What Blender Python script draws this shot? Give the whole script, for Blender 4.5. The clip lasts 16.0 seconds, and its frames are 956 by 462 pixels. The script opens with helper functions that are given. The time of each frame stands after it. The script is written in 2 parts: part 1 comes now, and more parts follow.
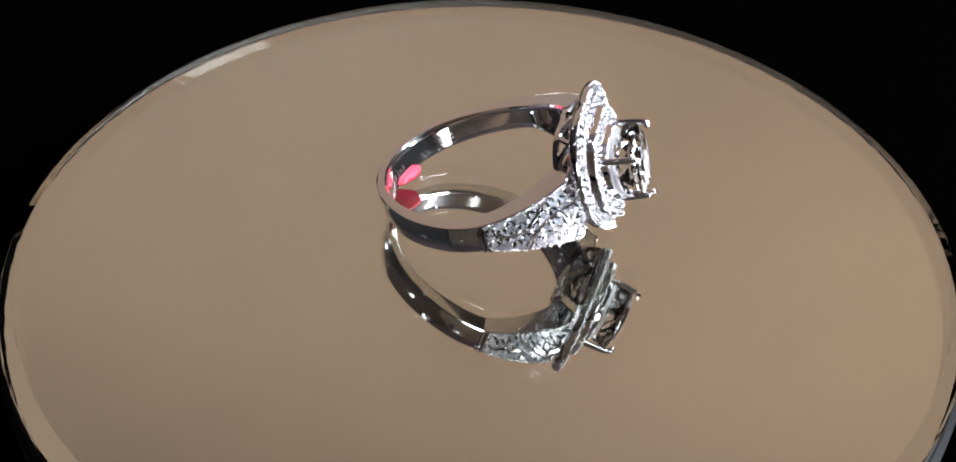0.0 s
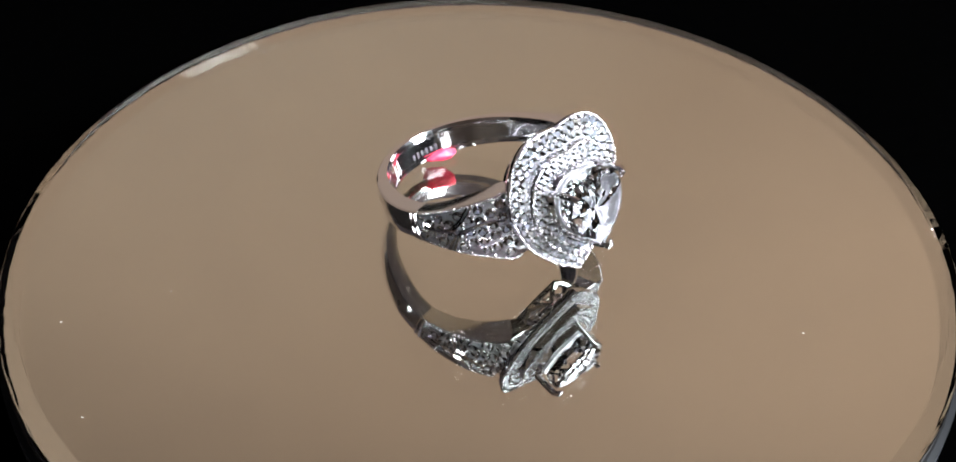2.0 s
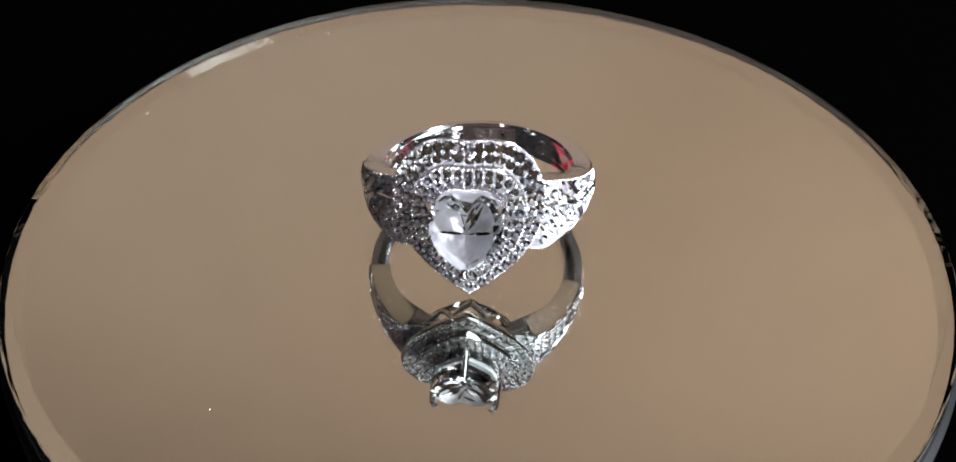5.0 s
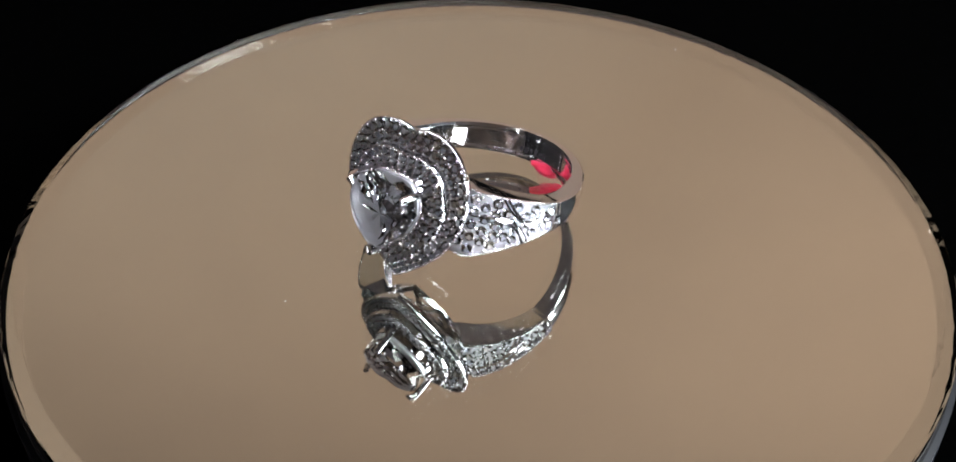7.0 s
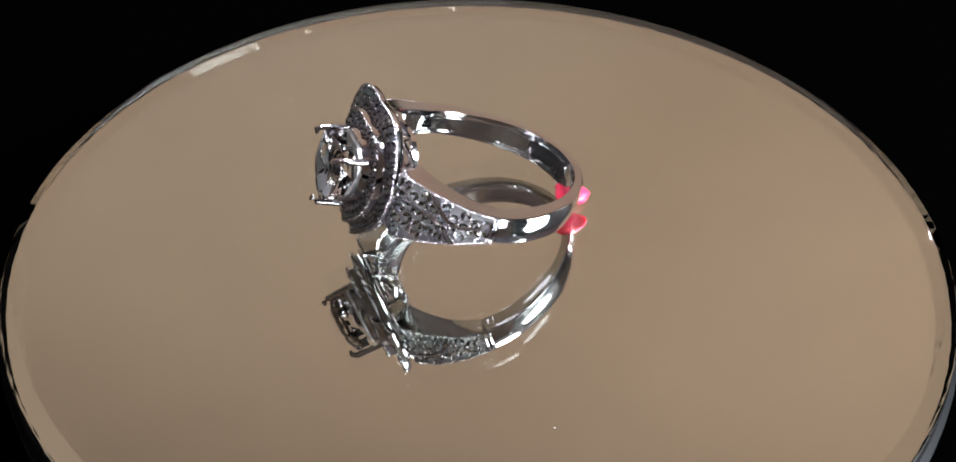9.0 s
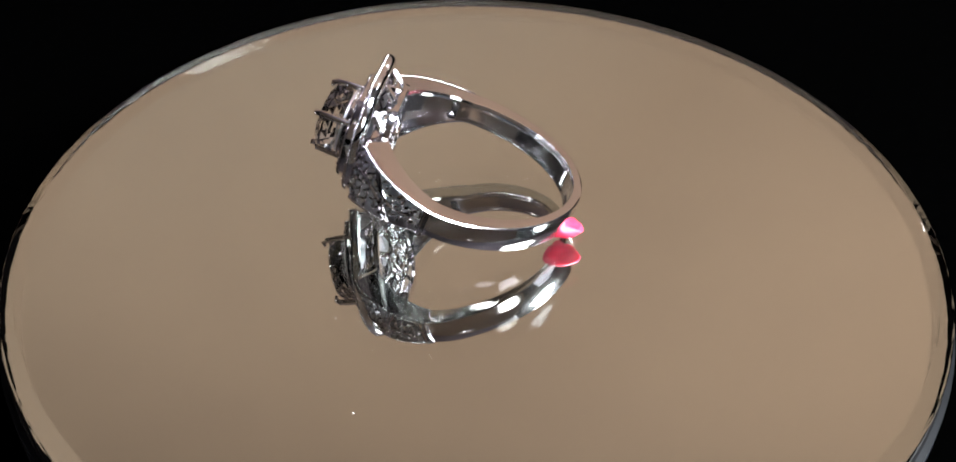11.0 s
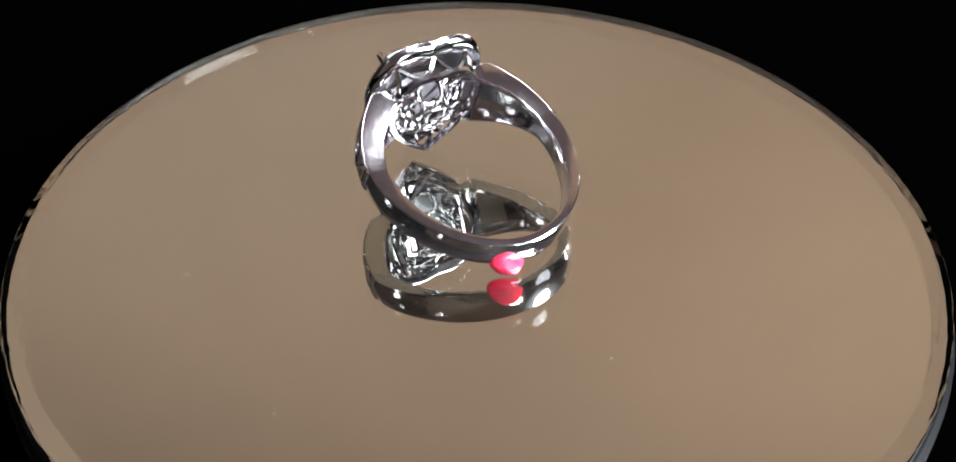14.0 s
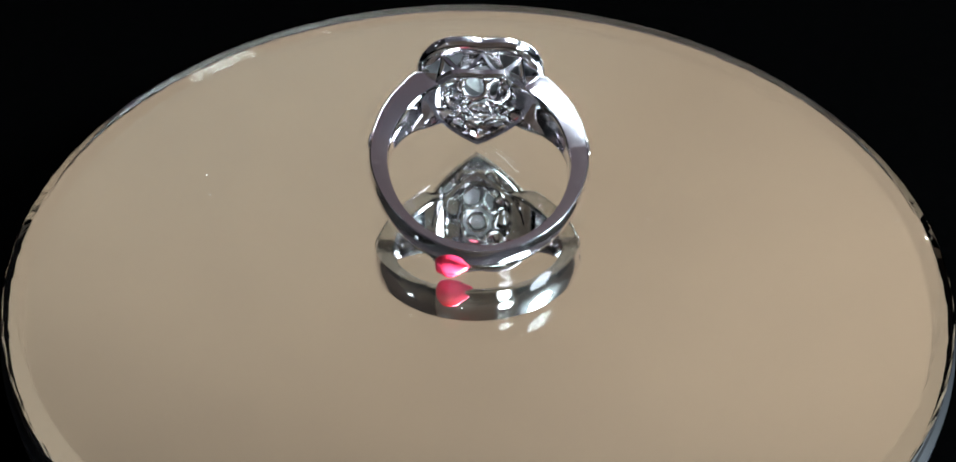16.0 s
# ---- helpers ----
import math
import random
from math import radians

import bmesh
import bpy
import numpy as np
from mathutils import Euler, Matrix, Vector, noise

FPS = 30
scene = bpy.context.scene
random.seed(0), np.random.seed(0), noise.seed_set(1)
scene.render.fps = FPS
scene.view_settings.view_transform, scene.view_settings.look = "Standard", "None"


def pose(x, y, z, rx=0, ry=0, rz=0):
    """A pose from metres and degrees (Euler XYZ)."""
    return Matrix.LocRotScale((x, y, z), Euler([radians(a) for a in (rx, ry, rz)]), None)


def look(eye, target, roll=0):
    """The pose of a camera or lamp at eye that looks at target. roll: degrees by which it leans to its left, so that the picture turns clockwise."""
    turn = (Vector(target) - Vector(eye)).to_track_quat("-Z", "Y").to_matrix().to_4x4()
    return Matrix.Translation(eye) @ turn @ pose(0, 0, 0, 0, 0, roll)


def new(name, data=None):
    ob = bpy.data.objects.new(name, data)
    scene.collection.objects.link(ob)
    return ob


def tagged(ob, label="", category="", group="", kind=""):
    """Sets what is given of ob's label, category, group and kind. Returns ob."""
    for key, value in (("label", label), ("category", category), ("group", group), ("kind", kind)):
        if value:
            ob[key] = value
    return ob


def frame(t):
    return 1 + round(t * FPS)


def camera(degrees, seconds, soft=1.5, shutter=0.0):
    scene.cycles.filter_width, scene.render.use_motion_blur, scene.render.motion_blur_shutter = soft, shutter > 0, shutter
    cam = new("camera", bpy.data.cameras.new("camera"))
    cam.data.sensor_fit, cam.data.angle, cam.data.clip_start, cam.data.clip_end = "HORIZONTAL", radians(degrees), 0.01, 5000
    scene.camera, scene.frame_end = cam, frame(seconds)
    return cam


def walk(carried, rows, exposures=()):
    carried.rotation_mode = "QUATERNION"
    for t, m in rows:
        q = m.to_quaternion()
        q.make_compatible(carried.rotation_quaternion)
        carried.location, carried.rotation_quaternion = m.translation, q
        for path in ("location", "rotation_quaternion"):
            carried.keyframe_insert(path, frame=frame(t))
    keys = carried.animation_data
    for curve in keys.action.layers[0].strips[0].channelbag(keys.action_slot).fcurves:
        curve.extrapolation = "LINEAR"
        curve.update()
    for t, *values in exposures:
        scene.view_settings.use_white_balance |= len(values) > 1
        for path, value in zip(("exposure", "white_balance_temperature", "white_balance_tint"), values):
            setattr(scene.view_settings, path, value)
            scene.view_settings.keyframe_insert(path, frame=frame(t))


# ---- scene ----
MM = 0.001

# camera and its way: almost still, drifting back by about a millimetre
cam = camera(50.40, 16.0, soft=1.7)
EYE = Vector((0.0, -76.10, 60.09)) * MM
AIM = Vector((-0.0031 * math.cos(0.6945), math.cos(0.6945), -math.sin(0.6945))).normalized()
RIGHT = Vector((1, 0, 0))
UP = RIGHT.cross(AIM)


def cam_row(t, back, dx=0.0, dy=0.0):
    eye = EYE - AIM * back * MM
    aim = AIM - RIGHT * dx / 1570 + UP * dy / 1570
    return (t, look(eye, eye + aim, 0.945))


walk(cam, [cam_row(0.0, -0.53, 3.5, 1.6), cam_row(1.8, -0.38, 1.6, -0.8), cam_row(3.5, -0.19, 0.2, -2.1), cam_row(7.5, 0.18, 0.8, -1.2),
           cam_row(9.5, 0.42, -1.6, -1.6), cam_row(11.5, 0.65, -4.0, -1.4), cam_row(13.8, 0.76, -3.2, 1.2), cam_row(16.0, 0.88, -1.4, 4.7)],
     exposures=[(0.0, 0.0, 6500, 10), (12.5, 0.0, 6500, 10), (14.9, -0.06, 6580, 11), (15.5, 0.23, 6150, 4.5), (16.0, 0.40, 5900, 1)])

# light: a beige room, dim, with a bright key lamp and weaker added fills
world = bpy.data.worlds.new("world")
scene.world = world
world.use_nodes = True
world.node_tree.nodes["Background"].inputs[0].default_value = (0.9, 0.8, 0.7, 1)
world.node_tree.nodes["Background"].inputs[1].default_value = 0.02


def lamp(name, eye, target, radius, watts, colour):
    data = bpy.data.lights.new(name, "AREA")
    data.shape, data.size, data.energy, data.color = "DISK", radius * 2, watts, colour
    ob = new(name, data)
    ob.matrix_world = look(eye, target)
    return ob


lamp("key_lamp", (0.55, -0.12, 0.34), (0, 0, 0), 0.12, 31.0, (0.85, 0.925, 1.0))
# unseen fills added to brighten the front, the mirrored halo and the left
lamp("front_fill", (0.40, -0.55, 0.12), (0, 0, 0), 0.09, 1.2, (0.93, 0.95, 1.0))
lamp("overhead_fill", (0.26, -0.03, 0.62), (0, 0, 0), 0.10, 10.0, (0.88, 0.94, 1.0))
lamp("left_fill", (-0.60, -0.12, 0.26), (0, 0, 0), 0.02, 0.04, (0.95, 0.96, 1.0))
# tiny unseen lights added for specks on stones, metal and bevel
for ang, up, power in ((46, 0.30, 0.8), (-35, 0.75, 0.8), (-80, 0.80, 0.30), (-128, 0.55, 0.12), (-172, 0.75, 0.10)):
    lamp("glint_light", (0.72 * math.cos(radians(ang)), 0.72 * math.sin(radians(ang)), up), (0, 0, 0), 0.012, power, (0.95, 0.96, 1.0))
# small unseen lights added further off, set for glints on the mirror's bevel
lamp("bevel_glint_light", (2.20, 1.60, 1.00), (0, 0, 0), 0.07, 4.0, (0.90, 0.93, 1.0))
lamp("bevel_glint_light", (1.80, 1.85, 0.90), (0, 0, 0), 0.06, 3.0, (0.90, 0.93, 1.0))
lamp("bevel_glint_light", (-2.20, 1.50, 0.90), (0, 0, 0), 0.05, 1.5, (0.90, 0.93, 1.0))
# two unseen fills added for the north wall, beam narrowed to spare the ring
for x, power in ((-1.1, 12.4), (1.5, 21.5)):
    lamp("wall_fill", (x, -1.5, 1.9), (x, 2.0, 1.75), 0.20, power, (1.0, 0.755, 0.615)).data.spread = radians(100)
# unseen light added to bounce off the ceiling onto stone and metal
lamp("ceiling_bounce", (1.0, -0.9, 1.7), (0.6, -0.1, 3.1), 0.20, 12.0, (1.0, 0.93, 0.95))


# ---- materials ----
def material(name):
    m = bpy.data.materials.new(name)
    m.use_nodes = True
    return m, m.node_tree.nodes, m.node_tree.links, m.node_tree.nodes["Principled BSDF"]


def noise_node(nodes, links, scale, detail=4.0, rough=0.6):
    co = nodes.new("ShaderNodeTexCoord")
    n = nodes.new("ShaderNodeTexNoise")
    n.inputs["Scale"].default_value, n.inputs["Detail"].default_value, n.inputs["Roughness"].default_value = scale, detail, rough
    links.new(co.outputs["Object"], n.inputs["Vector"])
    return n


def ramp(nodes, links, source, a, b, lo=0.35, hi=0.65):
    r = nodes.new("ShaderNodeValToRGB")
    r.color_ramp.elements[0].position, r.color_ramp.elements[1].position = lo, hi
    r.color_ramp.elements[0].color, r.color_ramp.elements[1].color = (*a, 1), (*b, 1)
    links.new(source, r.inputs["Fac"])
    return r


def bump(nodes, links, source, bsdf, strength, distance):
    b = nodes.new("ShaderNodeBump")
    b.inputs["Strength"].default_value, b.inputs["Distance"].default_value = strength, distance
    links.new(source, b.inputs["Height"])
    links.new(b.outputs["Normal"], bsdf.inputs["Normal"])


def metal(name, colour, rough_lo, rough_hi, wave):
    m, nodes, links, b = material(name)
    b.inputs["Base Color"].default_value = (*colour, 1)
    b.inputs["Metallic"].default_value = 1.0
    fine = noise_node(nodes, links, 2600, 5, 0.7)
    r = ramp(nodes, links, fine.outputs["Fac"], (rough_lo,) * 3, (rough_hi,) * 3)
    links.new(r.outputs["Color"], b.inputs["Roughness"])
    big = noise_node(nodes, links, 420, 2, 0.5)
    bump(nodes, links, big.outputs["Fac"], b, wave, 0.00012)
    return m


def clear(name, ior, tints, rough=0.0):
    """Clear stone or glass; each piece takes its own faint tint."""
    m, nodes, links, b = material(name)
    info = nodes.new("ShaderNodeObjectInfo")
    r = nodes.new("ShaderNodeValToRGB")
    r.color_ramp.interpolation = "CONSTANT"
    for k, (at, colour) in enumerate(tints):
        e = r.color_ramp.elements[k] if k < 2 else r.color_ramp.elements.new(at)
        e.position, e.color = at, (*colour, 1)
    links.new(info.outputs["Random"], r.inputs["Fac"])
    links.new(r.outputs["Color"], b.inputs["Base Color"])
    b.inputs["Roughness"].default_value = rough
    b.inputs["IOR"].default_value = ior
    b.inputs["Transmission Weight"].default_value = 1.0
    return m


def paint(name, a, b_, scale, rough, relief=0.0, size=0.001):
    m, nodes, links, b = material(name)
    n = noise_node(nodes, links, scale, 6, 0.65)
    r = ramp(nodes, links, n.outputs["Fac"], a, b_)
    links.new(r.outputs["Color"], b.inputs["Base Color"])
    b.inputs["Roughness"].default_value = rough
    if relief:
        fine = noise_node(nodes, links, scale * 9, 4, 0.6)
        bump(nodes, links, fine.outputs["Fac"], b, relief, size)
    return m


WHITE_GOLD = metal("white_gold", (0.84, 0.81, 0.83), 0.06, 0.14, 0.08)
# blue and warm pave tints stand in for the coloured glints of dispersion
GEM = clear("pave_diamond", 1.75, ((0.0, (1, 1, 1)), (0.55, (0.93, 0.96, 1.0)), (0.80, (0.84, 0.90, 1.0)), (0.92, (1.0, 0.95, 0.86))), 0.02)
CENTRE_GEM = clear("centre_diamond", 1.75, ((0.0, (0.98, 0.98, 1.0)), (0.99, (1.0, 1.0, 1.0))), 0.0)
# rough pale metal put under the stones to throw light back through them
SATIN = metal("satin_gold", (0.92, 0.91, 0.94), 0.30, 0.40, 0.1)
SILVER = metal("mirror_silver", (0.93, 0.92, 0.90), 0.0, 0.004, 0.0)
GLASS = clear("mirror_glass", 1.52, ((0.0, (0.965, 1.0, 0.975)), (0.99, (0.965, 1.0, 0.975))))
GROUND_GLASS = paint("ground_glass_edge", (0.007, 0.006, 0.005), (0.012, 0.010, 0.009), 700, 0.6)
CLOTH = paint("black_cloth", (0.0001, 0.0001, 0.0001), (0.0002, 0.0002, 0.0002), 900, 0.95)
CLOTH.node_tree.nodes["Principled BSDF"].inputs["Specular IOR Level"].default_value = 0.0
ACRYLIC = paint("black_acrylic", (0.0012, 0.0012, 0.0015), (0.002, 0.002, 0.0025), 300, 0.4)
ACRYLIC.node_tree.nodes["Principled BSDF"].inputs["Specular IOR Level"].default_value = 0.15
POLISHED = paint("polished_black", (0.01, 0.01, 0.012), (0.014, 0.014, 0.017), 300, 0.07)
WALL = paint("beige_paint", (0.50, 0.43, 0.36), (0.54, 0.465, 0.385), 1.3, 0.85, 0.2, 0.002)
# tones of the unseen ceiling and walls, chosen for what metal and glass reflect
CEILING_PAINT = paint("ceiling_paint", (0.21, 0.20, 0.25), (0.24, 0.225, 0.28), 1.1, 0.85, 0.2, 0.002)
DARK_WALL = paint("unseen_dark_wall", (0.022, 0.02, 0.021), (0.03, 0.027, 0.028), 1.3, 0.85, 0.2, 0.002)
BROWN_WALL = paint("unseen_brown_wall", (0.33, 0.275, 0.225), (0.38, 0.32, 0.26), 1.3, 0.85, 0.2, 0.002)
WAX, _n, _l, _b = material("pink_wax")
_w = noise_node(_n, _l, 900, 4, 0.6)
_r = ramp(_n, _l, _w.outputs["Fac"], (0.52, 0.010, 0.045), (0.62, 0.035, 0.085))
_l.new(_r.outputs["Color"], _b.inputs["Base Color"])
_b.inputs["Roughness"].default_value = 0.32
_b.inputs["Subsurface Weight"].default_value = 0.4
_b.inputs["Subsurface Radius"].default_value = (0.001, 0.0004, 0.0004)
_b.inputs["Subsurface Scale"].default_value = 1.0
bump(_n, _l, _w.outputs["Fac"], _b, 0.5, 0.0002)
STAMP, _n, _l, _b = material("stamped_mark")
_b.inputs["Base Color"].default_value = (0.10, 0.09, 0.10, 1)
_b.inputs["Metallic"].default_value = 1.0
_b.inputs["Roughness"].default_value = 0.45
DUST = paint("pale_dust", (0.6, 0.58, 0.55), (0.75, 0.73, 0.7), 500, 0.9)


# ---- mesh helpers ----
def mesh_of(name, verts, faces, mat, smooth=False):
    me = bpy.data.meshes.new(name)
    me.from_pydata([tuple(v) for v in verts], [], faces)
    me.materials.append(mat)
    if smooth:
        me.polygons.foreach_set("use_smooth", [True] * len(me.polygons))
    me.update()
    return me


def part(name, me, parent, label="", m=None):
    ob = new(name, me)
    ob.parent = parent
    if m is not None:
        ob.matrix_basis = m
    if label:
        ob["label"] = label
    return ob


def lathe(profile, steps):
    """Closed solid of turning: profile of (r, z) from the axis at the top to the axis at the bottom."""
    verts, faces, rings = [], [], []
    for r, z in profile:
        if r == 0:
            rings.append([len(verts)])
            verts.append((0, 0, z))
        else:
            rings.append(list(range(len(verts), len(verts) + steps)))
            verts += [(r * math.cos(2 * math.pi * i / steps), r * math.sin(2 * math.pi * i / steps), z) for i in range(steps)]
    for a, b in zip(rings, rings[1:]):
        for i in range(steps):
            j = (i + 1) % steps
            if len(a) == 1:
                faces.append((a[0], b[i], b[j]))
            elif len(b) == 1:
                faces.append((a[i], b[0], a[j]))
            else:
                faces.append((a[i], b[i], b[j], a[j]))
    return verts, faces


def loft(sections, closed_ends=True, closed_loop=False):
    """Skin over sections of equal point count."""
    n = len(sections[0])
    verts = [p for s in sections for p in s]
    faces = []
    k = len(sections)
    for s in range(k if closed_loop else k - 1):
        a, b = s * n, ((s + 1) % k) * n
        for i in range(n):
            j = (i + 1) % n
            faces.append((a + i, a + j, b + j, b + i))
    if closed_ends and not closed_loop:
        faces.append(tuple(reversed(range(n))))
        faces.append(tuple(range((k - 1) * n, k * n)))
    return verts, faces


def fix(me):
    bm = bmesh.new()
    bm.from_mesh(me)
    bmesh.ops.recalc_face_normals(bm, faces=bm.faces)
    bm.to_mesh(me)
    bm.free()
    return me


BALL_V, BALL_F = [], []
_bm = bmesh.new()
bmesh.ops.create_icosphere(_bm, subdivisions=1, radius=1.0)
BALL_V = [v.co.copy() for v in _bm.verts]
BALL_F = [tuple(v.index for v in f.verts) for f in _bm.faces]
_bm.free()


def balls(places):
    """Many small beads: (centre, radius)."""
    verts, faces = [], []
    for c, r in places:
        k = len(verts)
        verts += [Vector(c) + v * r for v in BALL_V]
        faces += [tuple(i + k for i in f) for f in BALL_F]
    return verts, faces


def tube(points, radius, sides=8, closed=False):
    pts = [Vector(p) for p in points]
    sections = []
    n = len(pts)
    for i, p in enumerate(pts):
        a = pts[(i - 1) % n] if closed or i else p
        b = pts[(i + 1) % n] if closed or i < n - 1 else p
        d = (b - a).normalized()
        ref = Vector((1, 0, 0)) if abs(d.x) < 0.8 else Vector((0, 0, 1))
        s = d.cross(ref).normalized()
        q = d.cross(s)
        r = radius[i] if isinstance(radius, (list, tuple)) else radius
        sections.append([p + (s * math.cos(2 * math.pi * k / sides) + q * math.sin(2 * math.pi * k / sides)) * r for k in range(sides)])
    return loft(sections, True, closed)


def torus(centre, axis, radius, thick, around=14, sides=6):
    q = axis.to_track_quat("Z", "Y")
    pts = [centre + q @ Vector((radius * math.cos(2 * math.pi * k / around), radius * math.sin(2 * math.pi * k / around), 0)) for k in range(around)]
    return tube(pts, thick, sides, True)


# ---- the setting ----
def slab(name, lo, hi, mat, label):
    x0, y0, z0 = lo
    x1, y1, z1 = hi
    v = [(x, y, z) for x in (x0, x1) for y in (y0, y1) for z in (z0, z1)]
    f = [(0, 1, 3, 2), (4, 6, 7, 5), (0, 4, 5, 1), (2, 3, 7, 6), (0, 2, 6, 4), (1, 5, 7, 3)]
    ob = new(name, fix(mesh_of(name, v, f, mat)))
    return tagged(ob, label, "wall" if "wall" in name else name, kind="structure")


GROUND = -0.0132
slab("ground", (-2.6, -2.2, GROUND - 0.05), (2.6, 2.2, GROUND), CLOTH, "matt black cloth covered table surface")
slab("wall_north", (-2.6, 2.0, GROUND), (2.6, 2.2, 3.1), WALL, "plain beige painted wall seen in the mirror")
# unseen surfaces that close the room and shape the reflections
slab("wall_south", (-2.6, -2.2, GROUND), (2.6, -2.0, 3.1), BROWN_WALL, "unseen plain wall behind the camera, brown for reflections in the metal")
slab("wall_east", (2.4, -2.0, GROUND), (2.6, 2.0, 3.1), DARK_WALL, "unseen plain side wall, dark for reflections in ring and bevel")
slab("wall_west", (-2.6, -2.0, GROUND), (-2.4, 2.0, 3.1), DARK_WALL, "unseen plain side wall, dark for reflections in ring and bevel")
slab("ceiling", (-2.6, -2.2, 3.1), (2.6, 2.2, 3.2), CEILING_PAINT, "unseen plain ceiling, violet-grey for reflections in the metal")


# ---- the turning mirror ----
RIM = 43.5 * MM
THICK = 2.6 * MM


def build_mirror():
    top = tagged(new("round_mirror"), "round silvered mirror with clear sloping glass edge", "mirror")
    prof = [(0, 0), (41.95 * MM, 0), (42.02 * MM, -0.012 * MM), (43.24 * MM, -0.72 * MM), (43.33 * MM, -0.79 * MM), (43.41 * MM, -0.88 * MM), (43.47 * MM, -1.0 * MM), (RIM, -1.14 * MM), (RIM, -THICK + 0.1 * MM),
            (RIM - 0.1 * MM, -THICK), (0, -THICK)]
    v, f = lathe(prof, 256)
    # rim points jittered so that the edge breaks up into glints
    rng = random.Random(9)
    worn = []
    for x, y, z in v:
        r = math.hypot(x, y)
        if r > 41.99 * MM and z > -THICK + 0.05 * MM:
            k = 1 + rng.gauss(0, 0.00035) + (0.0012 * rng.random() if rng.random() < 0.03 else 0)
            x, y, z = x * k, y * k, z + rng.gauss(0, 0.004) * MM * (1 if r > 42.5 * MM else 0)
        worn.append((x, y, z))
    v = worn
    plate = part("glass_plate", fix(mesh_of("glass_plate", v, f, GLASS)), top, "clear bevelled glass plate with a ground edge")
    plate.data.materials.append(GROUND_GLASS)
    plate.data.polygons.foreach_set("material_index", [1 if abs(p.normal.z) < 0.2 else 0 for p in plate.data.polygons])
    v, f = lathe([(0, -THICK - 0.004 * MM), (RIM - 0.12 * MM, -THICK - 0.004 * MM), (RIM - 0.12 * MM, -THICK - 0.15 * MM), (0, -THICK - 0.15 * MM)], 256)
    part("silver_backing", fix(mesh_of("silver_backing", v, f, SILVER)), top, "silvered mirror backing")
    return top


def build_turntable():
    z = -THICK - 0.16 * MM
    top = tagged(new("turntable"), "low round glossy black turntable under the mirror", "turntable")
    v, f = lathe([(0, z), (43.7 * MM, z), (44.2 * MM, z - 0.5 * MM), (44.2 * MM, z - 6 * MM), (43.7 * MM, z - 6.5 * MM), (0, z - 6.5 * MM)], 192)
    part("platter", fix(mesh_of("platter", v, f, ACRYLIC)), top)
    # thin rings added to give the highlight streaks on the platter's side
    for low in (1.9, 4.0):
        piece = torus(Vector((0, 0, z - low * MM)), Vector((0, 0, 1)), 44.2 * MM, 0.07 * MM, 180, 6)
        part("edge_ring", fix(mesh_of("edge_ring", *piece, POLISHED, True)), top, "thin polished ring added to catch glints round the platter")
    v, f = lathe([(0, z - 6.5 * MM), (38 * MM, z - 6.5 * MM), (40 * MM, GROUND), (0, GROUND)], 96)
    part("base", fix(mesh_of("base", v, f, ACRYLIC)), top)
    return top


MIRROR = build_mirror()
TURNTABLE = build_turntable()


# ---- the ring: x towards the head, y across, z along the finger ----
def smooth01(t):
    t = min(1.0, max(0.0, t))
    return t * t * (3 - 2 * t)


def fold(a):
    a = abs(a) % 360
    return 360 - a if a > 180 else a


def inner(a):
    return (8.48 + 1.4 * smooth01((fold(a) - 100) / 80)) * MM


def band_size(a):
    """Outer radius, half width and middle of the band, a degrees from the head; the foot is drawn out a little."""
    a = fold(a)
    t = min(1.0, max(0.0, (80 - a) / 47))
    outer = 9.42 + 1.12 * smooth01((165 - a) / 91) + 1.58 * smooth01((a - 100) / 80) + 0.75 * t ** 1.2
    if a < 40:
        outer = min(outer, 9.2 / math.cos(radians(a)))
    half = 1.46 - 0.20 * smooth01((165 - a) / 85) + 1.85 * t ** 1.1
    if a < 18:
        half *= 0.45 + 0.55 * smooth01((a - 4) / 14)
    return outer * MM, half * MM, (0.38 * smooth01((a - 90) / 85) - 0.55 * t) * MM


def band_point(a, v, lift=0.0):
    """On the band's outer face; v from -1 to 1 across it."""
    outer, half, mid = band_size(a)
    r = outer - 0.22 * MM * v * v + lift
    return Vector((r * math.cos(radians(a)), r * math.sin(radians(a)), mid + v * half))


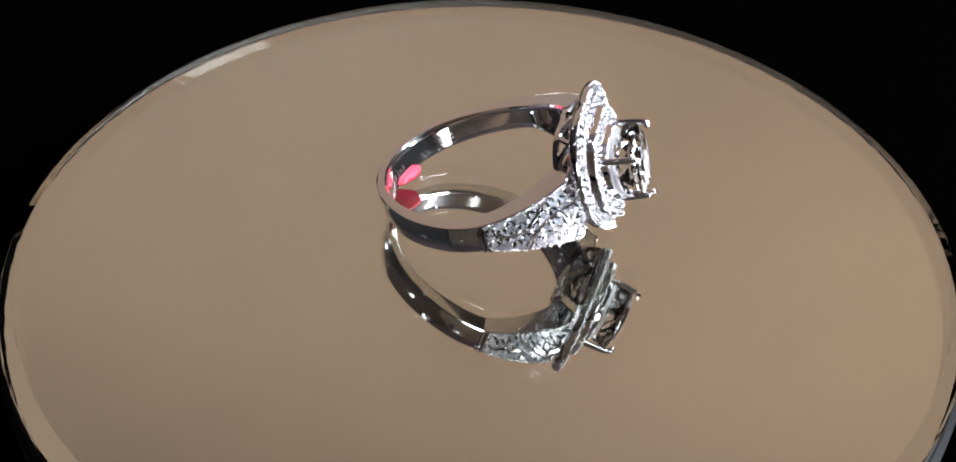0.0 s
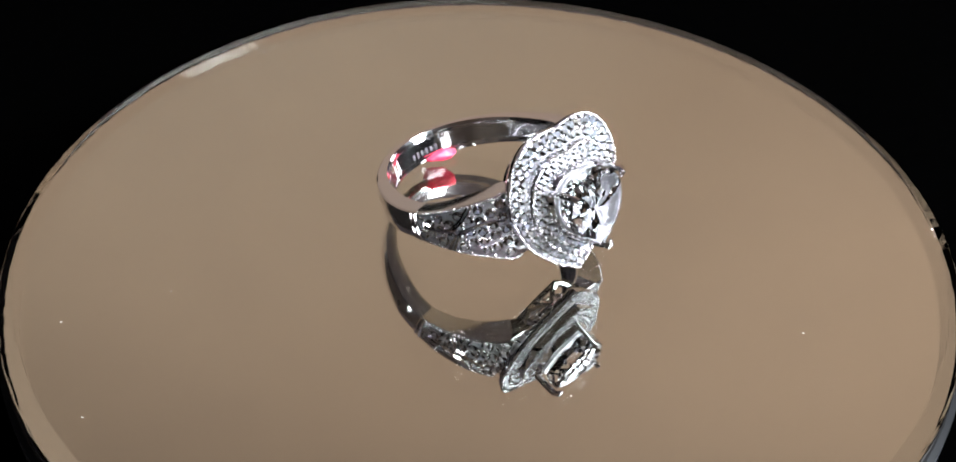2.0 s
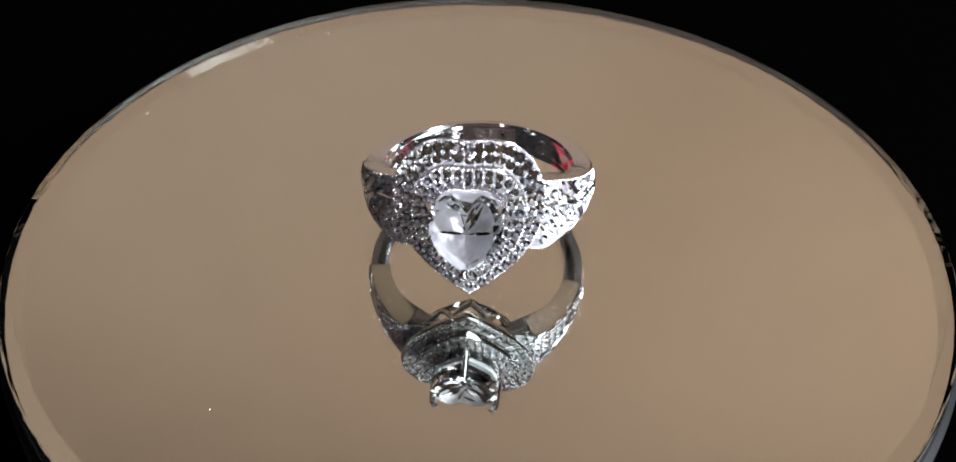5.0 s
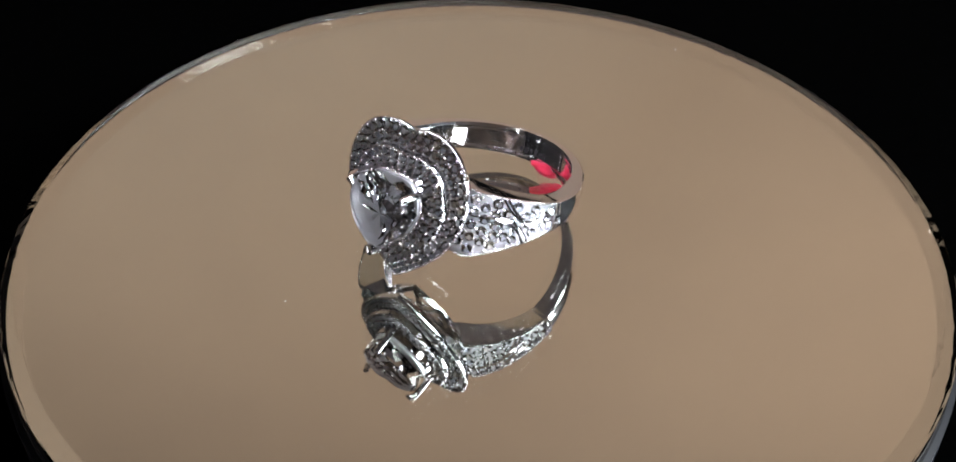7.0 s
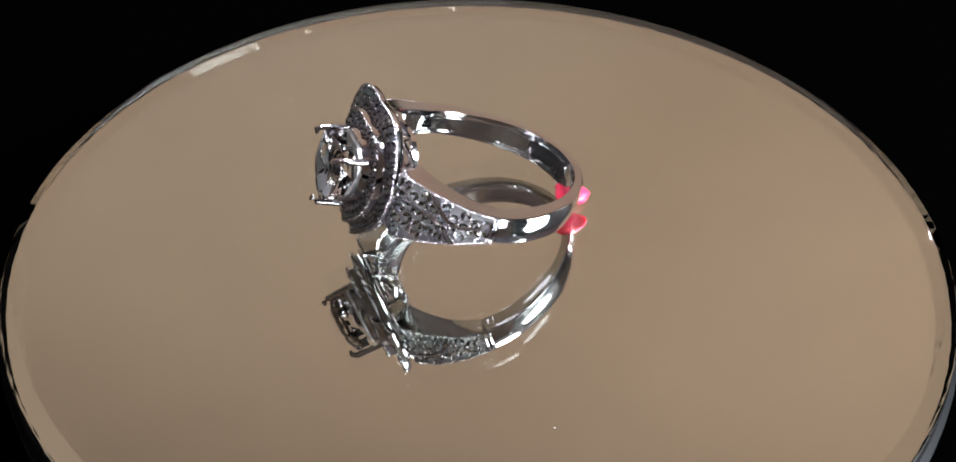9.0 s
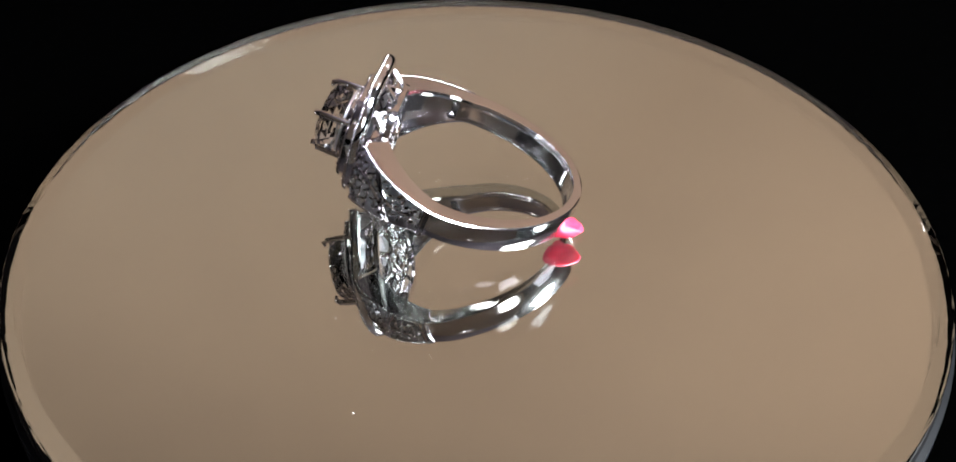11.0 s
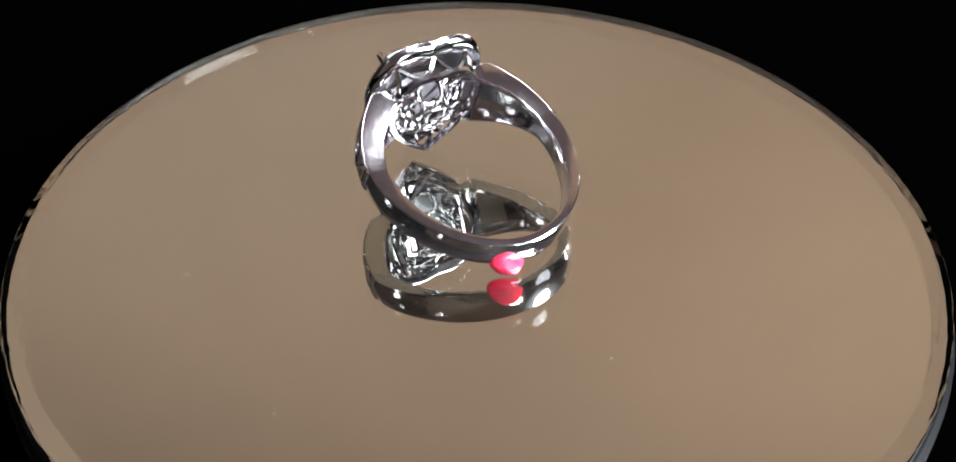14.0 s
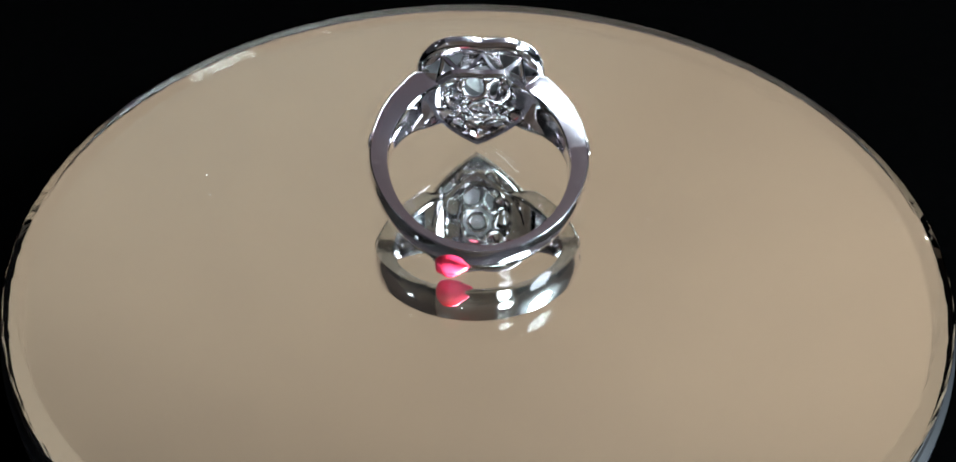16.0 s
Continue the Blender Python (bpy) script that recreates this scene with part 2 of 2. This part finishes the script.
def band_section(a, dent=0.0, hollow=0.0):
    """A cut through the band; dent lowers the outer face, hollow opens a channel on the inside."""
    outer, half, mid = band_size(a)
    low = inner(a)
    c = 0.22 * MM
    wall = half - 0.55 * MM
    deep = low + hollow * max(0.0, outer - dent - 0.75 * MM - low)
    pts = []
    for r, z in ((low + 0.10 * MM, -half + 0.02 * MM), (low, -half + c * 1.4), (low + 0.03 * MM, -wall), (deep, -wall + 0.1 * MM), (deep, 0), (deep, wall - 0.1 * MM),
                 (low + 0.03 * MM, wall), (low, half - c * 1.4), (low + 0.10 * MM, half - 0.02 * MM),
                 (low + c, half), (outer - c * 1.5, half), (outer - c * 0.9, half - 0.06 * MM), (outer - c * 0.8 - dent, half - c), (outer - dent - 0.05 * MM, half * 0.5),
                 (outer - dent, 0), (outer - dent - 0.05 * MM, -half * 0.5), (outer - c * 0.8 - dent, -half + c), (outer - c * 0.9, -half + 0.06 * MM),
                 (outer - c * 1.5, -half), (low + c, -half)):
        pts.append(Vector((r * math.cos(radians(a)), r * math.sin(radians(a)), mid + z)))
    return pts


def bezier(p0, p1, p2, p3, t):
    s = 1 - t
    return tuple(s ** 3 * a + 3 * s * s * t * b + 3 * s * t * t * c + t ** 3 * d for a, b, c, d in zip(p0, p1, p2, p3))


def heart(count, cleft=0.97):
    """Even points round a heart about one unit high either way: (across, up), from the cleft."""
    half = []
    for seg in (((0, cleft), (0.14, cleft + 0.5 * (1 - cleft)), (0.34, 1.03), (0.56, 0.95)), ((0.56, 0.95), (0.90, 0.82), (1.09, 0.34), (0.93, -0.04)),
                ((0.93, -0.04), (0.83, -0.42), (0.39, -0.78), (0, -1.0))):
        half += [bezier(*seg, k / 40) for k in range(40)]
    half.append((0, -1.0))
    loop = half + [(-x, y) for x, y in reversed(half[1:-1])]
    loop.append(loop[0])
    lengths = [0.0]
    for (ax, ay), (bx, by) in zip(loop, loop[1:]):
        lengths.append(lengths[-1] + math.hypot(bx - ax, by - ay))
    out, k = [], 0
    for i in range(count):
        d = lengths[-1] * i / count
        while lengths[k + 1] < d:
            k += 1
        f = (d - lengths[k]) / (lengths[k + 1] - lengths[k])
        out.append((loop[k][0] + f * (loop[k + 1][0] - loop[k][0]), loop[k][1] + f * (loop[k + 1][1] - loop[k][1])))
    return out


HEART_UP = -0.85


def on_heart(p, size, height):
    """A point on a heart of that size; the outer steps sit higher and lean back a little at the top."""
    lean = 0.04 * p[1] * size * min(1.0, max(0.0, (size - 3.3) / 3.0))
    up = float(np.interp(size, (3.4, 5.1, 7.0), (HEART_UP, -1.15, -0.70)))
    return Vector(((height + lean) * MM, p[0] * size * 0.92 * MM, (up + p[1] * size) * MM))


def heart_ring(sizes_heights, count=120, cleft=0.97):
    """A closed heart-shaped moulding through (size, height) corners."""
    pts = heart(count, cleft)
    return loft([[on_heart(p, s, h) for s, h in sizes_heights] for p in pts], False, True)


def brilliant():
    verts = [(0.60 * math.cos(math.pi * i / 4), 0.60 * math.sin(math.pi * i / 4), 0.30) for i in range(8)]
    verts += [(math.cos(math.pi * (i + 0.5) / 4), math.sin(math.pi * (i + 0.5) / 4), 0.02) for i in range(8)]
    verts.append((0, 0, -0.82))
    faces = [tuple(range(8))]
    for i in range(8):
        j = (i + 1) % 8
        faces += [(i, 8 + i, j), (j, 8 + i, 8 + j), (8 + i, 16, 8 + j)]
    return fix(mesh_of("pave_stone", verts, faces, GEM))


BRILLIANT = brilliant()


def stone(parent, place, normal, radius, turn):
    m = Matrix.Translation(place) @ normal.to_track_quat("Z", "Y").to_matrix().to_4x4() @ Matrix.Rotation(turn, 4, "Z") @ Matrix.Diagonal((radius, radius, radius, 1))
    return part("pave_stone", BRILLIANT, parent, "", m)


AZURE = fix(mesh_of("azure_rim", *torus(Vector((0, 0, 0)), Vector((0, 0, 1)), 1.0, 0.27, 18, 6), WHITE_GOLD, True))


def azure(parent, place, axis, radius):
    """The rim of one round hole in the back of a setting."""
    m = Matrix.Translation(place) @ axis.normalized().to_track_quat("Z", "Y").to_matrix().to_4x4() @ Matrix.Diagonal((radius, radius, radius, 1))
    return part("azure_rim", AZURE, parent, "", m)


def gold(name, parent, piece, label="", smooth=True, crease=40, bed=(), n=1):
    """White gold; bed: the sides of an n-sided section made satin to brighten the stones above."""
    ob = part(name, fix(mesh_of(name, *piece, WHITE_GOLD, smooth)), parent, label)
    if bed:
        ob.data.materials.append(SATIN)
        ob.data.polygons.foreach_set("material_index", [1 if len(f.vertices) == 4 and f.index % n in bed else 0 for f in ob.data.polygons])
    if smooth:
        ob.data.set_sharp_from_angle(angle=radians(crease))
    return ob


def beading(parent, places):
    ob = part("beading", mesh_of("beading", *balls(places), WHITE_GOLD, True), parent, "tiny bright beads between the stones")
    ob["kind"] = "stuff"


JOIN = 79


def build_shoulder(ring, side, rng):
    shoulder = gold("shoulder", ring, loft([band_section(side * a, (0.05 + 0.57 * smooth01((a - 22) / 10)) * MM, smooth01((JOIN - 4 - a) / 8) * smooth01((a - 12) / 10)) for a in np.linspace(JOIN - 1.2, 11, 64)]), "flaring shoulder set with pave diamonds", True, 16, (12, 13, 14, 15), 20)
    # collar where the stones begin: two bars with a groove
    gold("collar_groove", shoulder, loft([band_section(side * a, 0.42 * MM) for a in (JOIN + 1.2, JOIN - 1.2)]), "", False)
    for a in (JOIN + 1.15, JOIN - 1.35):
        gold("collar_bar", shoulder, tube([band_point(side * a, x, 0.06 * MM) for x in np.linspace(-0.97, 0.97, 11)], 0.17 * MM))
    for edge in (1, -1):
        beads = []
        a = JOIN - 2.0
        while a > 30:
            beads.append((band_point(side * a, edge * (1 - 0.10 * MM / band_size(a)[1]), 0.02 * MM), 0.135 * MM))
            a -= 0.255 * MM / band_size(a)[0] * 57.3
        ob = part("milgrain", mesh_of("milgrain", *balls(beads), WHITE_GOLD, True), shoulder, "fine beaded edge")
        ob["kind"] = "stuff"
    # stones in staggered columns
    beads = []
    a, k = JOIN - 4.2, 0
    while a > 25:
        outer, half, mid = band_size(a)
        room = 2 * half - 0.5 * MM
        n = max(2, round(room / (1.04 * MM)))
        n = n - (1 if (k % 2 and n > 2) else 0)
        pitch = room / max(2, round(room / (1.04 * MM)))
        for i in range(n):
            z = (i - (n - 1) / 2) * pitch + rng.uniform(-0.04, 0.04) * MM
            x = z / half
            aa = a + rng.uniform(-0.25, 0.25)
            out = Vector((math.cos(radians(side * aa)), math.sin(radians(side * aa)), 0.16 * x + rng.uniform(-0.05, 0.05)))
            r = rng.uniform(0.46, 0.52) * MM
            stone(shoulder, band_point(side * aa, x, -0.17 * MM), out.normalized(), r, rng.uniform(0, 0.8))
            if n > 2:
                p = band_point(side * aa, x, 0)
                d = Vector((p.x, p.y, 0)).normalized()
                p = p - d * (outer - 0.24 * MM - max(inner(a), outer - 0.99 * MM)) - d * 0.24 * MM
                if rng.random() < 0.6:
                    azure(shoulder, p, d, 0.30 * MM)
            for da, dz in ((2.7, 0.36 * MM), (2.7, -0.36 * MM), (-2.7, 0.36 * MM), (-2.7, -0.36 * MM)):
                v = (z + dz) / half
                if abs(v) < 0.93 and rng.random() < 0.8:
                    beads.append((band_point(side * (aa + da), v, 0.02 * MM), rng.uniform(0.11, 0.16) * MM))
        a -= 5.0
        k += 1
    beading(shoulder, beads)
    # two curved ribs that divide the stones
    for pts2 in (((34, 0.30), (44, 0.28), (54, -0.10), (60, -0.90)), ((47, 0.95), (53, 0.42), (60, 0.05), (68, 0.10), (71, 0.35))):
        pts = []
        for k in range(len(pts2) - 1):
            for t in np.linspace(0, 1, 7)[:-1 if k < len(pts2) - 2 else None]:
                p0, p1, p2, p3 = pts2[max(0, k - 1)], pts2[k], pts2[k + 1], pts2[min(len(pts2) - 1, k + 2)]
                q = [0.5 * (2 * b + (c - a_) * t + (2 * a_ - 5 * b + 4 * c - d) * t * t + (3 * b - a_ - 3 * c + d) * t ** 3) for a_, b, c, d in zip(p0, p1, p2, p3)]
                pts.append(q)
        for off in (0.0, 2.2):
            gold("rib", shoulder, tube([band_point(side * (a_ + off), max(-0.95, min(0.95, v_)), 0.07 * MM) for a_, v_ in pts], 0.14 * MM, 6), "curved raised rib")
    return shoulder


def build_ring():
    rng = random.Random(4)
    ring = tagged(new("ring"), "white gold heart diamond ring with pave halo, lying tilted", "ring")
    shank = gold("shank", ring, loft([band_section(a) for a in np.linspace(JOIN + 1.2, 360 - JOIN - 1.2, 150)]), "plain polished white gold shank", True, 16)
    # small oval dimple, and a worn stamp inside the band
    p = band_point(-96, -0.1, 0.004 * MM)
    d = Vector((p.x, p.y, 0)).normalized()
    dim = part("dimple", fix(mesh_of("dimple", *lathe([(0, 0.01 * MM), (0.25 * MM, 0.015 * MM), (0.32 * MM, 0.0), (0, -0.05 * MM)], 16), STAMP)), shank, "dark oval dimple",
               Matrix.Translation(p) @ d.to_track_quat("Z", "Y").to_matrix().to_4x4() @ Matrix.Diagonal((0.8, 1.5, 1, 1)))
    for k in range(6):
        a = 170 + k * 3.2
        r = inner(a) - 0.012 * MM
        v = []
        for da, z in ((-0.9, -0.32), (0.9, -0.32), (0.9, 0.32), (-0.9, 0.32)):
            for dr in (0.0, 0.05 * MM):
                v.append(((r + dr) * math.cos(radians(a + da)), (r + dr) * math.sin(radians(a + da)), z * MM * (0.8 if k % 2 else 1)))
        f = [(0, 2, 4, 6), (1, 7, 5, 3), (0, 1, 3, 2), (2, 3, 5, 4), (4, 5, 7, 6), (6, 7, 1, 0)]
        part("stamp_bar", fix(mesh_of("stamp_bar", v, f, STAMP)), shank, "worn stamped mark")
    for side in (1, -1):
        build_shoulder(ring, side, rng)

    # heart head: two stepped halos
    steps = [(6.75, 9.35), (6.93, 9.7), (6.98, 10.02), (6.90, 10.14), (6.80, 10.06), (6.76, 9.70), (5.34, 9.70), (5.26, 10.3), (5.24, 10.95), (5.16, 11.07), (5.06, 10.98), (5.02, 10.55),
             (3.70, 10.55), (3.64, 11.0), (3.50, 11.2), (3.30, 11.72), (3.20, 11.72), (3.0, 10.4), (5.7, 9.5), (6.4, 9.2)]
    head = gold("halo", ring, heart_ring(steps, 144), "double stepped heart-shaped halo", True, 40, (5, 6, 11, 12), len(steps))
    for size, h, r in ((6.90, 10.15, 0.12), (5.16, 11.09, 0.115), (3.26, 11.76, 0.10)):
        n = int(5.9 * size / (r * 1.85))
        ob = part("milgrain", mesh_of("milgrain", *balls([(on_heart(p, size, h), r * MM) for p in heart(n)]), WHITE_GOLD, True), head, "fine beaded edge")
        ob["kind"] = "stuff"
    beads = []
    for size, h, n, r, grow in ((6.42, 10.10, 43, 0.44, 0.16), (5.70, 10.14, 38, 0.43, 0.16), (4.68, 11.02, 31, 0.42, -0.10), (4.02, 11.06, 27, 0.40, -0.10)):
        for p in heart(n):
            tip = Vector((1, 0.16 * p[0] + rng.uniform(-0.11, 0.11), 0.16 * p[1] + rng.uniform(-0.11, 0.11))).normalized()
            stone(head, on_heart(p, size, h), tip, rng.uniform(0.95, 1.05) * r * (1 + grow * p[1]) * MM, rng.uniform(0, 0.8))
        for p in heart(n * 2)[1::2]:
            for off in (0.36, -0.36):
                beads.append((on_heart(p, size + off, h + 0.17), rng.uniform(0.11, 0.16) * MM))
    beading(head, beads)

    # centre stone: table, two rows of crown facets, girdle, long pavilion facets that meet below
    n = 18
    cut = random.Random(8)
    rows = [(1.60, 14.36, 0.66, 0), (2.45, 14.16, 0.62, 1), (3.14, 13.82, 0.60, 0), (3.28, 13.66, 0.58, 1), (3.28, 13.52, 0.58, 1), (3.24, 12.95, 0.62, 0), (3.12, 12.35, 0.64, 1), (2.20, 12.15, 0.70, 0), (1.20, 12.0, 0.72, 1)]
    verts, faces = [], [tuple(range(n))]
    for size, h, cleft, odd in rows:
        loose = 0.0 if 13.4 < h < 13.7 else 0.04 if h > 12.5 else 0.17
        verts += [on_heart((p[0] * 1.03, p[1]), size + cut.uniform(-loose, loose), h + cut.uniform(-loose, loose) * (h < 14.2)) for p in heart(n * 2, cleft)[odd::2]]
    for k in range(len(rows) - 1):
        a, b = k * n, (k + 1) * n
        oa, ob = rows[k][3], rows[k + 1][3]
        for i in range(n):
            j = (i + 1) % n
            if oa == ob:
                faces.append((a + i, b + i, b + j, a + j))
            elif ob:
                faces += [(a + i, b + i, a + j), (a + j, b + i, b + j)]
            else:
                faces += [(a + i, b + i, b + j), (a + i, b + j, a + j)]
    verts.append(on_heart((0, -0.1), 1, 11.85))
    last = (len(rows) - 1) * n
    faces += [(last + i, len(verts) - 1, last + (i + 1) % n) for i in range(n)]
    part("heart_diamond", fix(mesh_of("heart_diamond", verts, faces, CENTRE_GEM)), ring, "clear faceted heart-shaped centre diamond")
    # claws at the lobes and the point
    for y, z in ((2.72, 1.42), (-2.72, 1.42), (0, -4.0)):
        d = Vector((0, y, z + 0.8)).normalized()
        o = Vector((0, y, z))
        pts = [Vector((10.6, 0, 0)) + o + d * 0.42, Vector((12.9, 0, 0)) + o + d * 0.36, Vector((13.95, 0, 0)) + o + d * 0.28,
               Vector((14.38, 0, 0)) + o + d * 0.0, Vector((14.42, 0, 0)) + o - d * 0.42]
        gold("claw", ring, tube([p * MM for p in pts], [0.32 * MM, 0.31 * MM, 0.31 * MM, 0.28 * MM, 0.13 * MM], 10), "polished claw")

    # openwork gallery under the halo: base ring, struts and a pierced cup
    gallery = gold("gallery", ring, heart_ring([(4.9, 7.45), (5.4, 7.45), (5.45, 7.9), (4.95, 7.9)], 96), "openwork gallery under the heart")
    # satin cup added as a reflector so the centre stone looks bright
    part("reflector_cup", fix(mesh_of("reflector_cup", *heart_ring([(3.10, 12.05), (2.90, 12.05), (2.20, 11.85), (1.20, 11.72), (0.15, 11.6), (0.15, 11.4), (1.6, 10.9), (2.9, 11.1), (3.14, 11.6)], 72), SATIN)), gallery, "satin reflector cup added under the centre stone")
    k = 9
    ends = heart(k * 6)
    for i in range(k):
        for turn in (1, -1):
            a, b = on_heart(ends[(i * 6) % (6 * k)], 5.95, 9.2), on_heart(ends[(i * 6 + turn * 3) % (6 * k)], 5.13, 7.7)
            c = (a + b) / 2 + Vector((-0.25 * MM, 0, 0))
            gold("strut", gallery, tube([a, (a + c) / 2, c, (c + b) / 2, b], 0.27 * MM, 6))
    gold("basket_rim", gallery, torus(Vector((8.75, 0, HEART_UP)) * MM, Vector((1, 0, 0)), 3.75 * MM, 0.34 * MM, 40, 8))
    # rounded basket of pierced round holes behind the centre stone
    for polar, n, r in ((0, 1, 1.0), (52, 7, 1.22)):
        for k in range(n):
            c, q, b = math.cos(radians(polar)), math.sin(radians(polar)), 2 * math.pi * (k + 0.5) / n
            out = Vector((-c / 0.62, q * math.cos(b), q * math.sin(b)))
            azure(gallery, Vector((9.35 - 2.15 * c, 3.45 * q * math.cos(b), HEART_UP + 3.45 * q * math.sin(b))) * MM, out, r * MM)
    return ring


RING = build_ring()


def build_wax():
    bm = bmesh.new()
    bmesh.ops.create_icosphere(bm, subdivisions=4, radius=1.0)
    for v in bm.verts:
        p = v.co
        t = (p.y + 1) / 2
        w = 0.35 + 0.7 * t
        n = 1 + 0.10 * noise.noise(p * 2.2)
        v.co = Vector((p.x * 2.25 * w * n, p.y * 1.8 * n, p.z * 0.76 * (1 + 0.35 * p.x) * w * n)) * MM
    me = bpy.data.meshes.new("wax_dab")
    bm.to_mesh(me)
    bm.free()
    me.materials.append(WAX)
    me.polygons.foreach_set("use_smooth", [True] * len(me.polygons))
    return tagged(new("wax_dab", me), "glossy pink wax dab holding the ring shank to the mirror", "wax")


WAX_DAB = build_wax()


def build_dust():
    rng = random.Random(21)
    places = []
    for k in range(34):
        r, a = 40 * MM * math.sqrt(rng.random()), rng.uniform(0, 2 * math.pi)
        places.append(((r * math.cos(a), r * math.sin(a), 0.02 * MM), rng.choice((0.025, 0.035, 0.035, 0.05)) * MM))
    ob = new("dust", mesh_of("dust", *balls(places), DUST))
    return tagged(ob, "fine pale dust specks scattered on the mirror", "dust", kind="stuff")


DUST_SPECKS = build_dust()


# ---- motion ----
START, SPEED = -11.9, -15.955
RING_POSE = pose(0.935 * MM, -0.065 * MM, 4.41 * MM, 0, 0, -2.61) @ pose(0, 0, 0, 0, -17.93, 0) @ pose(0, 0, 0, 1.8, 0, 0)
WAX_POSE = pose(-8.5 * MM, 2.35 * MM, 0.48 * MM, 0, 0, 10)


def motions():
    times = [0.5 * k for k in range(33)]
    for thing, at, off in ((MIRROR, pose(0, 0, 0), 0), (TURNTABLE, pose(0, 0, 0), 0), (RING, RING_POSE, -0.18), (WAX_DAB, WAX_POSE, -0.18), (DUST_SPECKS, pose(0, 0, 0), 0)):
        walk(thing, [(t, pose(off * MM, 0, 0, 0, 0, START + SPEED * t) @ at) for t in times])


motions()
